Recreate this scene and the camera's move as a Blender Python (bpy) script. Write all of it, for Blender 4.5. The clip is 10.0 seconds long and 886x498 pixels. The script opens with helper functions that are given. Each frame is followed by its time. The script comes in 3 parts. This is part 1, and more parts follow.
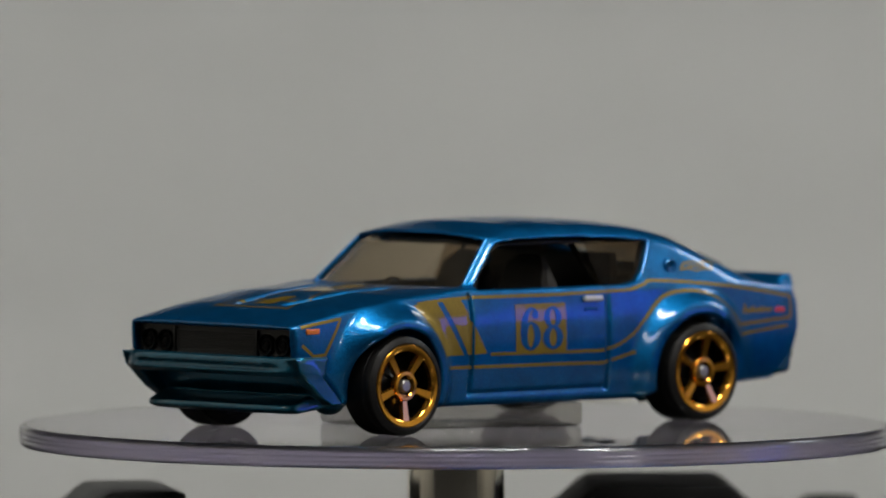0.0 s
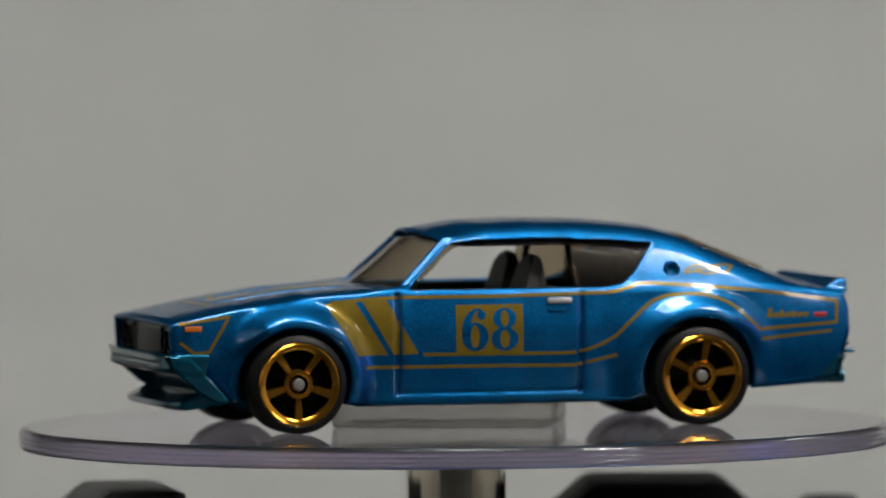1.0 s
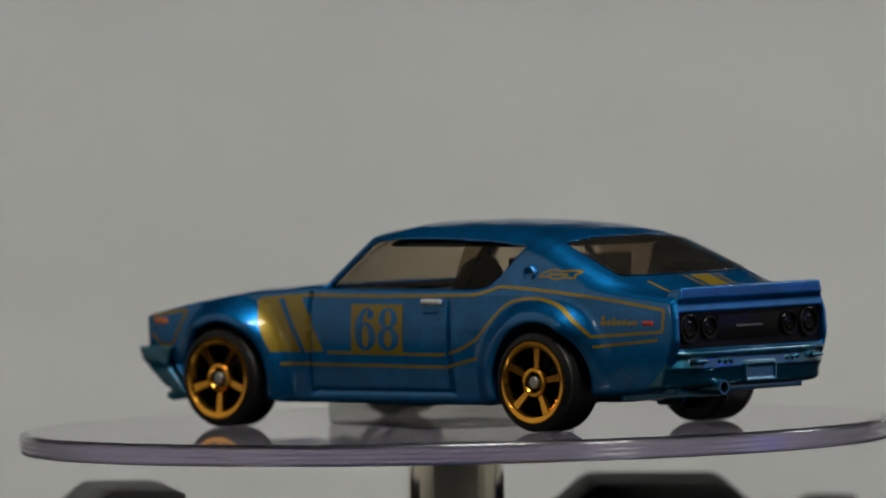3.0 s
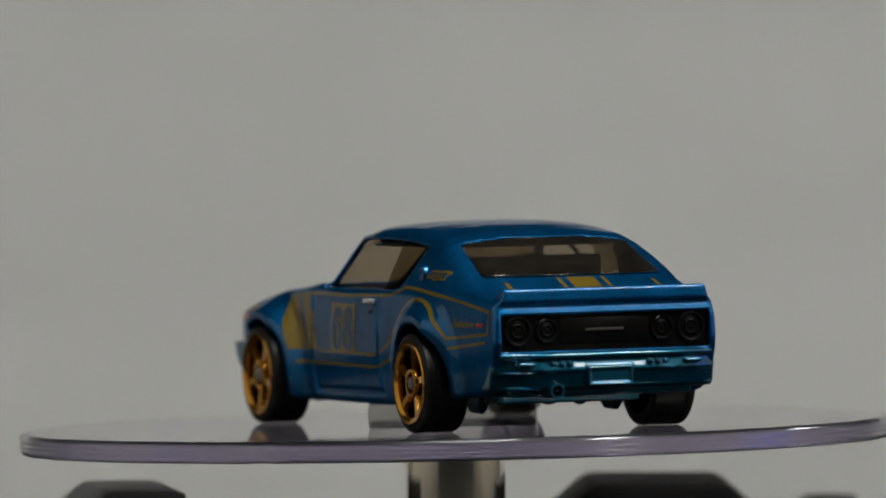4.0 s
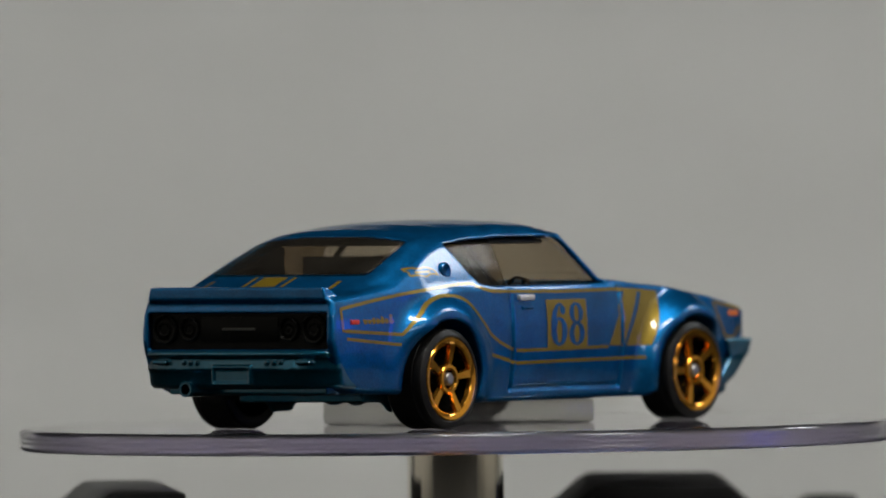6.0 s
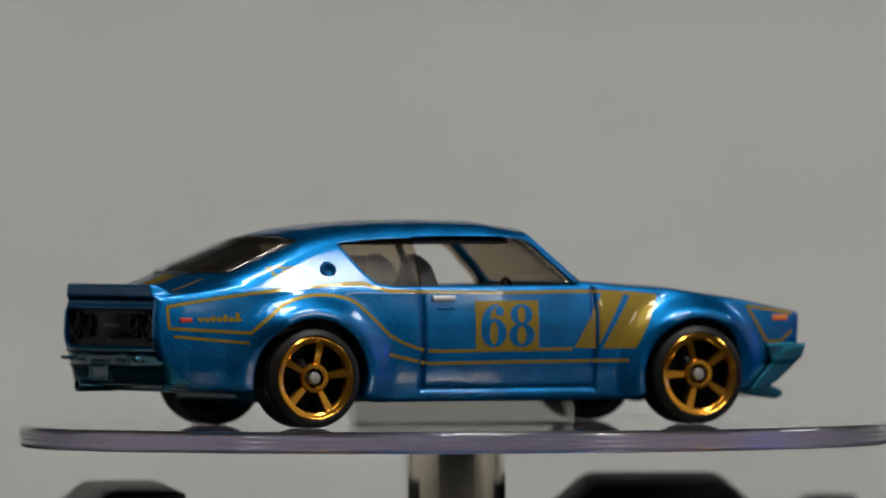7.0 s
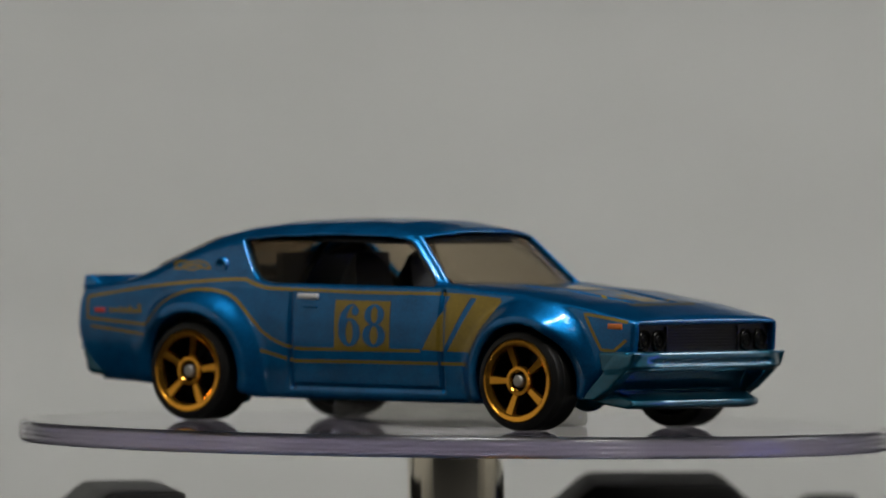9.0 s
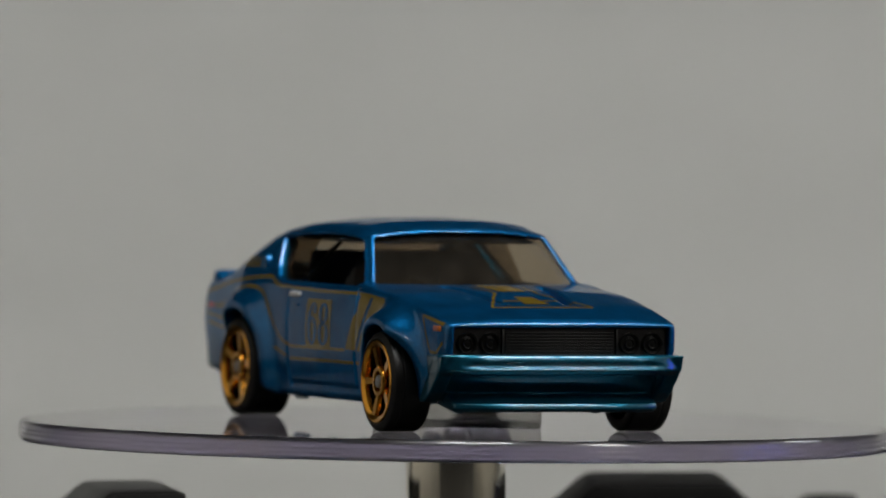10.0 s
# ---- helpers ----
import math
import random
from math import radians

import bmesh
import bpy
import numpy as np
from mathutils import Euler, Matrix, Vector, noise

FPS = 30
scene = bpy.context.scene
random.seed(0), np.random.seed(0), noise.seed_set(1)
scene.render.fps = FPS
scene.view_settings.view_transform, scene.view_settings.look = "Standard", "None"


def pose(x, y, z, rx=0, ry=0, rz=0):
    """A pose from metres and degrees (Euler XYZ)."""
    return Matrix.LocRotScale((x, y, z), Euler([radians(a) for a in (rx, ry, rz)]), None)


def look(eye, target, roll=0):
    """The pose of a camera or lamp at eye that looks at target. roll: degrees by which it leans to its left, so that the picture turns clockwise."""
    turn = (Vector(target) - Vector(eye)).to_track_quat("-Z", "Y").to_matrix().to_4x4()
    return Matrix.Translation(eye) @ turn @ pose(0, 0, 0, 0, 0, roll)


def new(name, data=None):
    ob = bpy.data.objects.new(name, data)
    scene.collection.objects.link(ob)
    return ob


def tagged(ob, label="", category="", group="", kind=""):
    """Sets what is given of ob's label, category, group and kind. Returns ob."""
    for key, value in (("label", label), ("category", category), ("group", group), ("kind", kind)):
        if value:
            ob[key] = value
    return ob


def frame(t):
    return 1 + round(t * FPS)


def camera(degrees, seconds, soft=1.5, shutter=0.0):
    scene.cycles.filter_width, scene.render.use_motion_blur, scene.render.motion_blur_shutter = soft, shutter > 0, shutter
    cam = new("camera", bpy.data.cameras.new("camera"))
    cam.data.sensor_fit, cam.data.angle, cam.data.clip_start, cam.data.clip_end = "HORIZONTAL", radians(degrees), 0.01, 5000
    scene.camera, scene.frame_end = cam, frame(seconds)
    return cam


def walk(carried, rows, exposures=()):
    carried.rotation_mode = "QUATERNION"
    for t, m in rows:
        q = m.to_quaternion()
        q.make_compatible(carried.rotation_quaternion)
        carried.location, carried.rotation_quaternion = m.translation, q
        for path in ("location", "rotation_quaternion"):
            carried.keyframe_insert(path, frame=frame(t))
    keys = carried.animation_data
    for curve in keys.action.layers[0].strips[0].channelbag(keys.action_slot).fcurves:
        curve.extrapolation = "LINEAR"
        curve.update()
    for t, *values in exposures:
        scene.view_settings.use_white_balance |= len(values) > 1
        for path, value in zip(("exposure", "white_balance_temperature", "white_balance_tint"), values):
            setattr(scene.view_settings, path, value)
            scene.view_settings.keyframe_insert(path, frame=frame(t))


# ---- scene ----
# ---- camera ----
TABLE_TO_DISC = 0.036            # disc top above the table, at its axis
EYE_OVER_DISC = 0.04996
cam = camera(3.743, 10.0, soft=1.9)
eye = Vector((0.0, -1.358, TABLE_TO_DISC + EYE_OVER_DISC))
still = look(eye, eye + Vector((-0.000847, 0.999714, -0.02389)), roll=-0.247)
walk(cam, [(0.0, still), (10.0, still)])
cam.data.dof.use_dof = True
cam.data.dof.focus_distance = 1.329
cam.data.dof.aperture_fstop = 35.0
cam.data.dof.aperture_blades = 7

# ---- world and lights ----
world = bpy.data.worlds.new("dim_room")
scene.world = world
world.use_nodes = True
world.node_tree.nodes["Background"].inputs[0].default_value = (0.9, 0.95, 1.0, 1)
world.node_tree.nodes["Background"].inputs[1].default_value = 0.03


def area_lamp(name, place, aim_at, size, size_y, watts, colour):
    data = bpy.data.lights.new(name, "AREA")
    data.shape, data.size, data.size_y, data.energy, data.color = "RECTANGLE", size, size_y, watts, colour
    ob = new(name, data)
    ob.matrix_world = look(place, aim_at)
    return ob


def around(azimuth, elevation, distance):
    """A place seen from the disc: azimuth in degrees from the camera's side, to its right."""
    a, e = radians(azimuth), radians(elevation)
    return (distance * math.sin(a) * math.cos(e), -distance * math.cos(a) * math.cos(e), TABLE_TO_DISC + distance * math.sin(e))


MID = (0, 0, TABLE_TO_DISC + 0.008)
area_lamp("key_lamp", around(48, 46, 0.62), MID, 0.12, 0.08, 1.5, (1.0, 0.96, 0.9))
area_lamp("front_lamp", around(8, 46, 0.9), MID, 0.26, 0.08, 0.2, (1.0, 0.97, 0.93))
area_lamp("top_lamp", around(25, 80, 0.95), MID, 0.24, 0.12, 5.0, (1.0, 0.97, 0.93))
area_lamp("low_lamp", around(43, 17, 0.66), MID, 0.14, 0.03, 0.26, (1.0, 0.96, 0.9))
area_lamp("right_lamp", around(118, 32, 0.7), MID, 0.12, 0.12, 0.6, (0.92, 0.97, 1.0))
area_lamp("side_lamp", around(-53, 18, 0.65), MID, 0.05, 0.04, 0.07, (1.0, 0.96, 0.9))
area_lamp("blue_screen", around(87, 6, 0.6), MID, 0.15, 0.045, 0.1, (0.03, 0.06, 1.0))
# Unseen fill light, added with a narrow spread to brighten only the backdrop.
backdrop_fill = area_lamp("backdrop_fill_light", (0.0, -0.42, 1.25), (0, 0.52, 0.27), 0.5, 0.3, 3.13, (0.98, 1.0, 0.99))
backdrop_fill.data.spread = radians(62)
scene.view_settings.exposure = 0.0

# ---- materials ----
def material(name, base=(0.5, 0.5, 0.5), rough=0.5, metal=0.0, coat=0.0, coat_rough=0.05, spots=0.0, spot_scale=800.0, bump=0.0,
             bump_scale=2000.0, rough_var=0.0, spec=0.5):
    """A principled surface with two scales of colour variation, grain relief and uneven gloss."""
    m = bpy.data.materials.new(name)
    m.use_nodes = True
    nt = m.node_tree
    b = nt.nodes["Principled BSDF"]
    b.inputs["Base Color"].default_value = (*base, 1)
    b.inputs["Roughness"].default_value = rough
    b.inputs["Metallic"].default_value = metal
    b.inputs["Coat Weight"].default_value = coat
    b.inputs["Coat Roughness"].default_value = coat_rough
    b.inputs["Specular IOR Level"].default_value = spec
    co = nt.nodes.new("ShaderNodeTexCoord")
    if spots:
        fine = nt.nodes.new("ShaderNodeTexNoise")
        fine.inputs["Scale"].default_value = spot_scale
        fine.inputs["Detail"].default_value = 3
        wide = nt.nodes.new("ShaderNodeTexNoise")
        wide.inputs["Scale"].default_value = spot_scale / 9
        for n in (fine, wide):
            nt.links.new(co.outputs["Object"], n.inputs["Vector"])
        both = nt.nodes.new("ShaderNodeMath")
        both.operation = "ADD"
        nt.links.new(fine.outputs[0], both.inputs[0])
        nt.links.new(wide.outputs[0], both.inputs[1])
        ramp = nt.nodes.new("ShaderNodeMapRange")
        ramp.inputs[1].default_value, ramp.inputs[2].default_value = 0.6, 1.4
        ramp.inputs[3].default_value, ramp.inputs[4].default_value = 1 - spots, 1 + spots
        nt.links.new(both.outputs[0], ramp.inputs[0])
        mul = nt.nodes.new("ShaderNodeVectorMath")
        mul.operation = "SCALE"
        mul.inputs[0].default_value = base
        nt.links.new(ramp.outputs[0], mul.inputs["Scale"])
        nt.links.new(mul.outputs[0], b.inputs["Base Color"])
        if rough_var:
            rr = nt.nodes.new("ShaderNodeMapRange")
            rr.inputs[1].default_value, rr.inputs[2].default_value = 0.3, 0.7
            rr.inputs[3].default_value, rr.inputs[4].default_value = max(rough - rough_var, 0.02), rough + rough_var
            nt.links.new(wide.outputs[0], rr.inputs[0])
            nt.links.new(rr.outputs[0], b.inputs["Roughness"])
    if bump:
        grain = nt.nodes.new("ShaderNodeTexNoise")
        grain.inputs["Scale"].default_value = bump_scale
        grain.inputs["Detail"].default_value = 2
        nt.links.new(co.outputs["Object"], grain.inputs["Vector"])
        bn = nt.nodes.new("ShaderNodeBump")
        bn.inputs["Strength"].default_value = bump
        bn.inputs["Distance"].default_value = 0.0002
        nt.links.new(grain.outputs[0], bn.inputs["Height"])
        nt.links.new(bn.outputs[0], b.inputs["Normal"])
    return m


def tinted_glass(name, tint, gloss=1.0, rough=0.02, haze=0.0):
    """A see-through pane: tint, a speckled pale veil, and a mirror that grows towards grazing angles."""
    m = bpy.data.materials.new(name)
    m.use_nodes = True
    nt = m.node_tree
    nt.nodes.remove(nt.nodes["Principled BSDF"])
    clear = nt.nodes.new("ShaderNodeBsdfTransparent")
    clear.inputs[0].default_value = (*tint, 1)
    shine = nt.nodes.new("ShaderNodeBsdfGlossy")
    shine.inputs["Color"].default_value = (gloss, gloss, gloss, 1)
    shine.inputs["Roughness"].default_value = rough
    weight = nt.nodes.new("ShaderNodeLayerWeight")
    power = nt.nodes.new("ShaderNodeMath")
    power.operation, power.inputs[1].default_value = "POWER", 5.0
    scale = nt.nodes.new("ShaderNodeMath")
    scale.operation, scale.inputs[1].default_value, scale.inputs[2].default_value = "MULTIPLY_ADD", 0.96, 0.04
    mix = nt.nodes.new("ShaderNodeMixShader")
    nt.links.new(weight.outputs["Facing"], power.inputs[0])
    nt.links.new(power.outputs[0], scale.inputs[0])
    nt.links.new(scale.outputs[0], mix.inputs[0])
    # pale diffuse veil: painted-in sheen on the windows, scuffing on the acrylic block
    veil_diffuse = nt.nodes.new("ShaderNodeBsdfDiffuse")
    veil_diffuse.inputs["Color"].default_value = (0.62, 0.58, 0.5, 1)
    specks = nt.nodes.new("ShaderNodeTexNoise")
    specks.inputs["Scale"].default_value = 350.0
    co = nt.nodes.new("ShaderNodeTexCoord")
    nt.links.new(co.outputs["Object"], specks.inputs["Vector"])
    amount = nt.nodes.new("ShaderNodeMath")
    amount.operation, amount.inputs[1].default_value = "MULTIPLY", haze * 2
    nt.links.new(specks.outputs[0], amount.inputs[0])
    veil = nt.nodes.new("ShaderNodeMixShader")
    nt.links.new(amount.outputs[0], veil.inputs[0])
    nt.links.new(clear.outputs[0], veil.inputs[1])
    nt.links.new(veil_diffuse.outputs[0], veil.inputs[2])
    nt.links.new(veil.outputs[0], mix.inputs[1])
    nt.links.new(shine.outputs[0], mix.inputs[2])
    nt.links.new(mix.outputs[0], nt.nodes["Material Output"].inputs[0])
    return m


def clear_plastic(name, tint, rough=0.03, ior=1.49):
    m = material(name, tint, rough)
    b = m.node_tree.nodes["Principled BSDF"]
    b.inputs["Transmission Weight"].default_value = 1.0
    b.inputs["IOR"].default_value = ior
    return m


PAINT = material("blue_metal_flake_paint", (0.002, 0.115, 0.31), 0.4, 0.92, coat=0.8, coat_rough=0.12, spots=0.34, spot_scale=4000, bump=0.24, bump_scale=5000)
PAINT.node_tree.nodes["Principled BSDF"].inputs["Specular Tint"].default_value = (0.32, 0.58, 0.88, 1)
BASE_PAINT = material("teal_cast_metal_paint", (0.004, 0.10, 0.17), 0.3, 0.85, coat=1.0, coat_rough=0.06, spots=0.2, spot_scale=2500, bump=0.12, bump_scale=2500)
GOLD_PRINT = material("gold_print", (0.20, 0.135, 0.008), 0.45, 0.6, coat=0.8, coat_rough=0.06, spots=0.2, spot_scale=3500)
GOLD_CHROME = material("gold_chrome", (0.82, 0.38, 0.045), 0.14, 0.95, spots=0.12, spot_scale=900, rough_var=0.05)
RUBBER = material("black_tyre_plastic", (0.004, 0.0037, 0.0034), 0.42, spots=0.3, spot_scale=600, rough_var=0.06, bump=0.04, spec=0.25)
BLACK = material("black_plastic", (0.004, 0.004, 0.0036), 0.25, spots=0.3, spot_scale=900, rough_var=0.08, bump=0.03, spec=0.08)
GRILLE = material("matt_black_grille", (0.003, 0.003, 0.003), 0.3, spots=0.3, spot_scale=900, spec=0.4)
GREY_TRIM = material("dark_grey_print", (0.05, 0.048, 0.042), 0.4, 0.2, spots=0.3, spot_scale=900)
INTERIOR = material("charcoal_interior_plastic", (0.013, 0.012, 0.011), 0.5, spots=0.3, spot_scale=700, bump=0.05)
SILVER = material("bright_silver", (0.7, 0.7, 0.71), 0.3, 0.5, spots=0.15, spot_scale=1200)
AXLE = material("dull_axle_steel", (0.32, 0.31, 0.29), 0.4, 0.8, spots=0.2, spot_scale=1500)
ORANGE = material("orange_print", (0.6, 0.15, 0.015), 0.35, coat=0.6, spots=0.1, spot_scale=1500)
RED = material("red_print", (0.5, 0.03, 0.015), 0.35, coat=0.6, spots=0.1, spot_scale=1500)
GLASS = tinted_glass("smoky_window_plastic", (0.66, 0.60, 0.51), 0.95, 0.05, 0.012)
SIDE_GLASS = tinted_glass("smoky_side_window_plastic", (0.68, 0.62, 0.53), 0.15, 0.1, 0.003)
ACRYLIC = tinted_glass("clear_acrylic", (0.96, 0.955, 0.965), 1.0, 0.03)
ACRYLIC_BLOCK = tinted_glass("scuffed_clear_acrylic", (0.73, 0.725, 0.71), 0.8, 0.18, 0.06)
ACRYLIC_EDGE = clear_plastic("frosted_lavender_edge", (0.80, 0.75, 0.92), 0.33, 1.3)
ACRYLIC_EDGE.node_tree.nodes["Principled BSDF"].inputs["Coat Weight"].default_value = 1.0
ACRYLIC_EDGE.node_tree.nodes["Principled BSDF"].inputs["Coat Roughness"].default_value = 0.07
CHROME = material("worn_chrome", (0.86, 0.82, 0.72), 0.08, 1.0, spots=0.06, spot_scale=300, rough_var=0.03)
KNOB = material("matt_black_moulded_plastic", (0.006, 0.006, 0.0055), 0.6, spots=0.4, spot_scale=260, rough_var=0.12, bump=0.08, bump_scale=900, spec=0.12)
KNOB_SATIN = material("satin_black_moulded_plastic", (0.012, 0.012, 0.011), 0.38, spots=0.4, spot_scale=260, rough_var=0.1, bump=0.08, bump_scale=900, spec=0.5)
CLOTH = material("grey_backdrop_paper", (0.36, 0.357, 0.338), 0.9, spots=0.035, spot_scale=40, bump=0.03, bump_scale=600)
REFLECTOR = material("off_white_reflector_board", (0.78, 0.75, 0.66), 0.9, spots=0.05, spot_scale=20, bump=0.03, bump_scale=300)
WALL = material("dim_room_wall", (0.07, 0.068, 0.065), 0.85, spots=0.05, spot_scale=6)

# ---- tools for meshes ----
MM = 0.001


def mesh_of(bm, name, mat, smooth=40):
    bmesh.ops.recalc_face_normals(bm, faces=bm.faces[:])
    me = bpy.data.meshes.new(name)
    bm.to_mesh(me)
    bm.free()
    me.materials.append(mat)
    if smooth:
        me.shade_smooth()
        me.set_sharp_from_angle(angle=radians(smooth))
    return me


def part(name, bm, mat, parent, label="", smooth=40):
    ob = new(name, mesh_of(bm, name, mat, smooth))
    ob.parent = parent
    return tagged(ob, label)


def box(bm, x0, x1, y0, y1, z0, z1, bevel=0.0, turn=None):
    made = bmesh.ops.create_cube(bm, size=1.0)["verts"]
    for v in made:
        v.co = Vector((x0 + (v.co.x + 0.5) * (x1 - x0), y0 + (v.co.y + 0.5) * (y1 - y0), z0 + (v.co.z + 0.5) * (z1 - z0)))
    if turn is not None:
        bmesh.ops.transform(bm, matrix=turn, verts=made)
    if bevel:
        edges = list({e for v in made for e in v.link_edges})
        bmesh.ops.bevel(bm, geom=edges, offset=bevel, segments=2, affect="EDGES", profile=0.6)


def prism(bm, outline, lo, hi, axis="y", bevel=0.0):
    """A closed outline of (a, b) pushed from lo to hi along an axis."""
    def at(a, b, c):
        return {"x": (c, a, b), "y": (a, c, b), "z": (a, b, c)}[axis]
    low = [bm.verts.new(at(a, b, lo)) for a, b in outline]
    high = [bm.verts.new(at(a, b, hi)) for a, b in outline]
    n = len(outline)
    faces = [bm.faces.new(low), bm.faces.new(high)]
    faces += [bm.faces.new((low[i], low[(i + 1) % n], high[(i + 1) % n], high[i])) for i in range(n)]
    if bevel:
        bmesh.ops.bevel(bm, geom=list({e for f in faces for e in f.edges}), offset=bevel, segments=2, affect="EDGES", profile=0.6)


def lathe(bm, profile, steps=64, axis="z", centre=(0, 0, 0), closed=False):
    """Turns (radius, height) pairs about an axis."""
    rings = []
    for r, h in profile:
        ring = []
        for i in range(steps):
            a = 2 * math.pi * i / steps
            u, v = r * math.cos(a), r * math.sin(a)
            p = (u, v, h) if axis == "z" else (u, h, v) if axis == "y" else (h, u, v)
            ring.append(bm.verts.new(Vector(p) + Vector(centre)))
        rings.append(ring)
    pairs = list(zip(rings, rings[1:])) + ([(rings[-1], rings[0])] if closed else [])
    for a, b in pairs:
        for i in range(steps):
            bm.faces.new((a[i], a[(i + 1) % steps], b[(i + 1) % steps], b[i]))
    if not closed:
        bm.faces.new(rings[0])
        bm.faces.new(rings[-1])


def thing(name, label, category, group=""):
    return tagged(new(name), label, category, group)


# ---- the setting: a sweep of grey paper on a table, in a dim room ----
def build_sweep():
    bm = bmesh.new()
    radius, wall_y, top = 0.16, 0.52, 1.15
    line = [(-0.34, 0.0), (0.0, 0.0), (wall_y - radius, 0.0)]
    line += [(wall_y - radius + radius * math.sin(a), radius - radius * math.cos(a)) for a in np.linspace(0, math.pi / 2, 14)[1:]]
    line += [(wall_y, 0.35), (wall_y, 0.7), (wall_y, top)]
    thick = 0.0006
    rows = []
    for x in np.linspace(-1.3, 1.3, 41):
        rows.append([bm.verts.new((x, y, z + 0.0025 * noise.noise(Vector((x * 3, y * 3, z * 5))) * min(1, z * 8))) for y, z in line])
    for a, b in zip(rows, rows[1:]):
        for i in range(len(line) - 1):
            bm.faces.new((a[i], b[i], b[i + 1], a[i + 1]))
    bmesh.ops.solidify(bm, geom=bm.faces[:], thickness=thick)
    ob = new("backdrop", mesh_of(bm, "backdrop", CLOTH, 60))
    tagged(ob, "seamless light grey paper backdrop curving up from table", "backdrop", kind="structure")


def build_room():
    lo, hi, floor_z, top = -1.8, 1.8, -0.74, 1.7
    for name, dims in (("wall_north", (lo, hi, hi, hi + 0.1, floor_z, top)), ("wall_south", (lo, hi, lo - 0.1, lo, floor_z, top)),
                       ("wall_east", (hi, hi + 0.1, lo, hi, floor_z, top)), ("wall_west", (lo - 0.1, lo, lo, hi, floor_z, top)),
                       ("ceiling", (lo, hi, lo, hi, top, top + 0.1)), ("floor", (lo, hi, lo, hi, floor_z - 0.1, floor_z))):
        bm = bmesh.new()
        box(bm, *dims)
        tagged(new(name, mesh_of(bm, name, WALL, 0)), "plain dim painted room surface", "wall", kind="structure")
    bm = bmesh.new()
    box(bm, -1.4, 1.4, -0.66, 0.6, -0.04, -0.001, 0.003)
    for x in (-1.35, 1.35):
        for y in (-0.6, 0.55):
            box(bm, x - 0.025, x + 0.025, y - 0.025, y + 0.025, floor_z, -0.04)
    tagged(new("table", mesh_of(bm, "table", WALL, 30)), "plain table under the grey paper", "table")


def build_side_boards():
    """Plain light boards, unseen, added left and right as reflectors for the chrome post."""
    for name, x in (("reflector_west", -0.64), ("reflector_east", 0.63)):
        bm = bmesh.new()
        box(bm, x, x + 0.01, -0.62, 0.34, 0.0012, 0.62, 0.0005)
        tagged(new(name, mesh_of(bm, name, REFLECTOR, 30)), "plain off-white reflector board added beside the set", "wall", kind="structure")


build_sweep()
build_room()
build_side_boards()

# ---- the turntable ----
DISC_R = 43.7 * MM
TILT = Matrix(((1, 0, -0.00755, 0), (0, 1, -0.01631, 0), (0.00755, 0.01631, 1, 0), (0, 0, 0, 1)))


def build_turntable():
    """A clear disc with a frosted edge on a chrome post; its origin is the disc's top at the axis."""
    table = thing("turntable", "clear round acrylic turntable disc on a chrome post", "turntable")
    t, r = 2.15 * MM, DISC_R
    bm = bmesh.new()
    lathe(bm, [(0.002, 0), (r - 0.75 * MM, 0), (r - 0.75 * MM, -t), (0.002, -t)], 160)
    part("disc", bm, ACRYLIC, table, "clear acrylic disc", 30).matrix_basis = TILT
    bm = bmesh.new()
    lathe(bm, [(r - 0.74 * MM, 0.0), (r - 0.3 * MM, -0.06 * MM), (r - 0.08 * MM, -0.25 * MM), (r, -0.5 * MM), (r, -0.8 * MM), (r - 0.04 * MM, -0.88 * MM), (r, -0.96 * MM), (r, -1.25 * MM), (r - 0.05 * MM, -1.36 * MM), (r, -1.46 * MM),
               (r, -1.7 * MM), (r - 0.06 * MM, t * -0.88), (r - 0.3 * MM, -t + 0.06 * MM), (r - 0.74 * MM, -t)], 160, closed=True)
    part("disc_edge", bm, ACRYLIC_EDGE, table, "lavender-tinged frosted edge", 60).matrix_basis = TILT
    bm = bmesh.new()
    steps, rows = 96, []
    for z in (-2.2, -2.6, -3.2, -12.0, -29.5):
        ring = []
        for i in range(steps):
            a = 2 * math.pi * i / steps
            rr = 4.95 * MM * (1 + 0.018 * math.cos(4 * a + 0.5) + 0.002 * math.cos(7 * a))
            ring.append(bm.verts.new((rr * math.cos(a), rr * math.sin(a), z * MM)))
        rows.append(ring)
    for lo, hi in zip(rows, rows[1:]):
        for i in range(steps):
            bm.faces.new((lo[i], lo[(i + 1) % steps], hi[(i + 1) % steps], hi[i]))
    bm.faces.new(rows[0])
    bm.faces.new(rows[-1])
    part("post", bm, CHROME, table, "shiny chrome post", 50)
    bm = bmesh.new()
    lathe(bm, [(5.15 * MM, -2.2 * MM), (5.15 * MM, -2.45 * MM), (4.4 * MM, -2.5 * MM)], 48)
    part("collar", bm, BLACK, table, "dark flat collar under the disc", 30)
    bm = bmesh.new()
    lathe(bm, [(11 * MM, -35.2 * MM), (11 * MM, -31.5 * MM), (9.5 * MM, -30 * MM), (4 * MM, -29.4 * MM)], 64)
    part("base", bm, KNOB, table, "low round black base", 35)
    return table


def build_riser():
    bm = bmesh.new()
    box(bm, -10.9 * MM, 10.9 * MM, -8.4 * MM, 8.4 * MM, 0.02 * MM, 2.42 * MM, 0.5 * MM)
    ob = new("riser_block", mesh_of(bm, "riser_block", ACRYLIC_BLOCK, 30))
    return tagged(ob, "scuffed clear acrylic block lying under the car", "block")


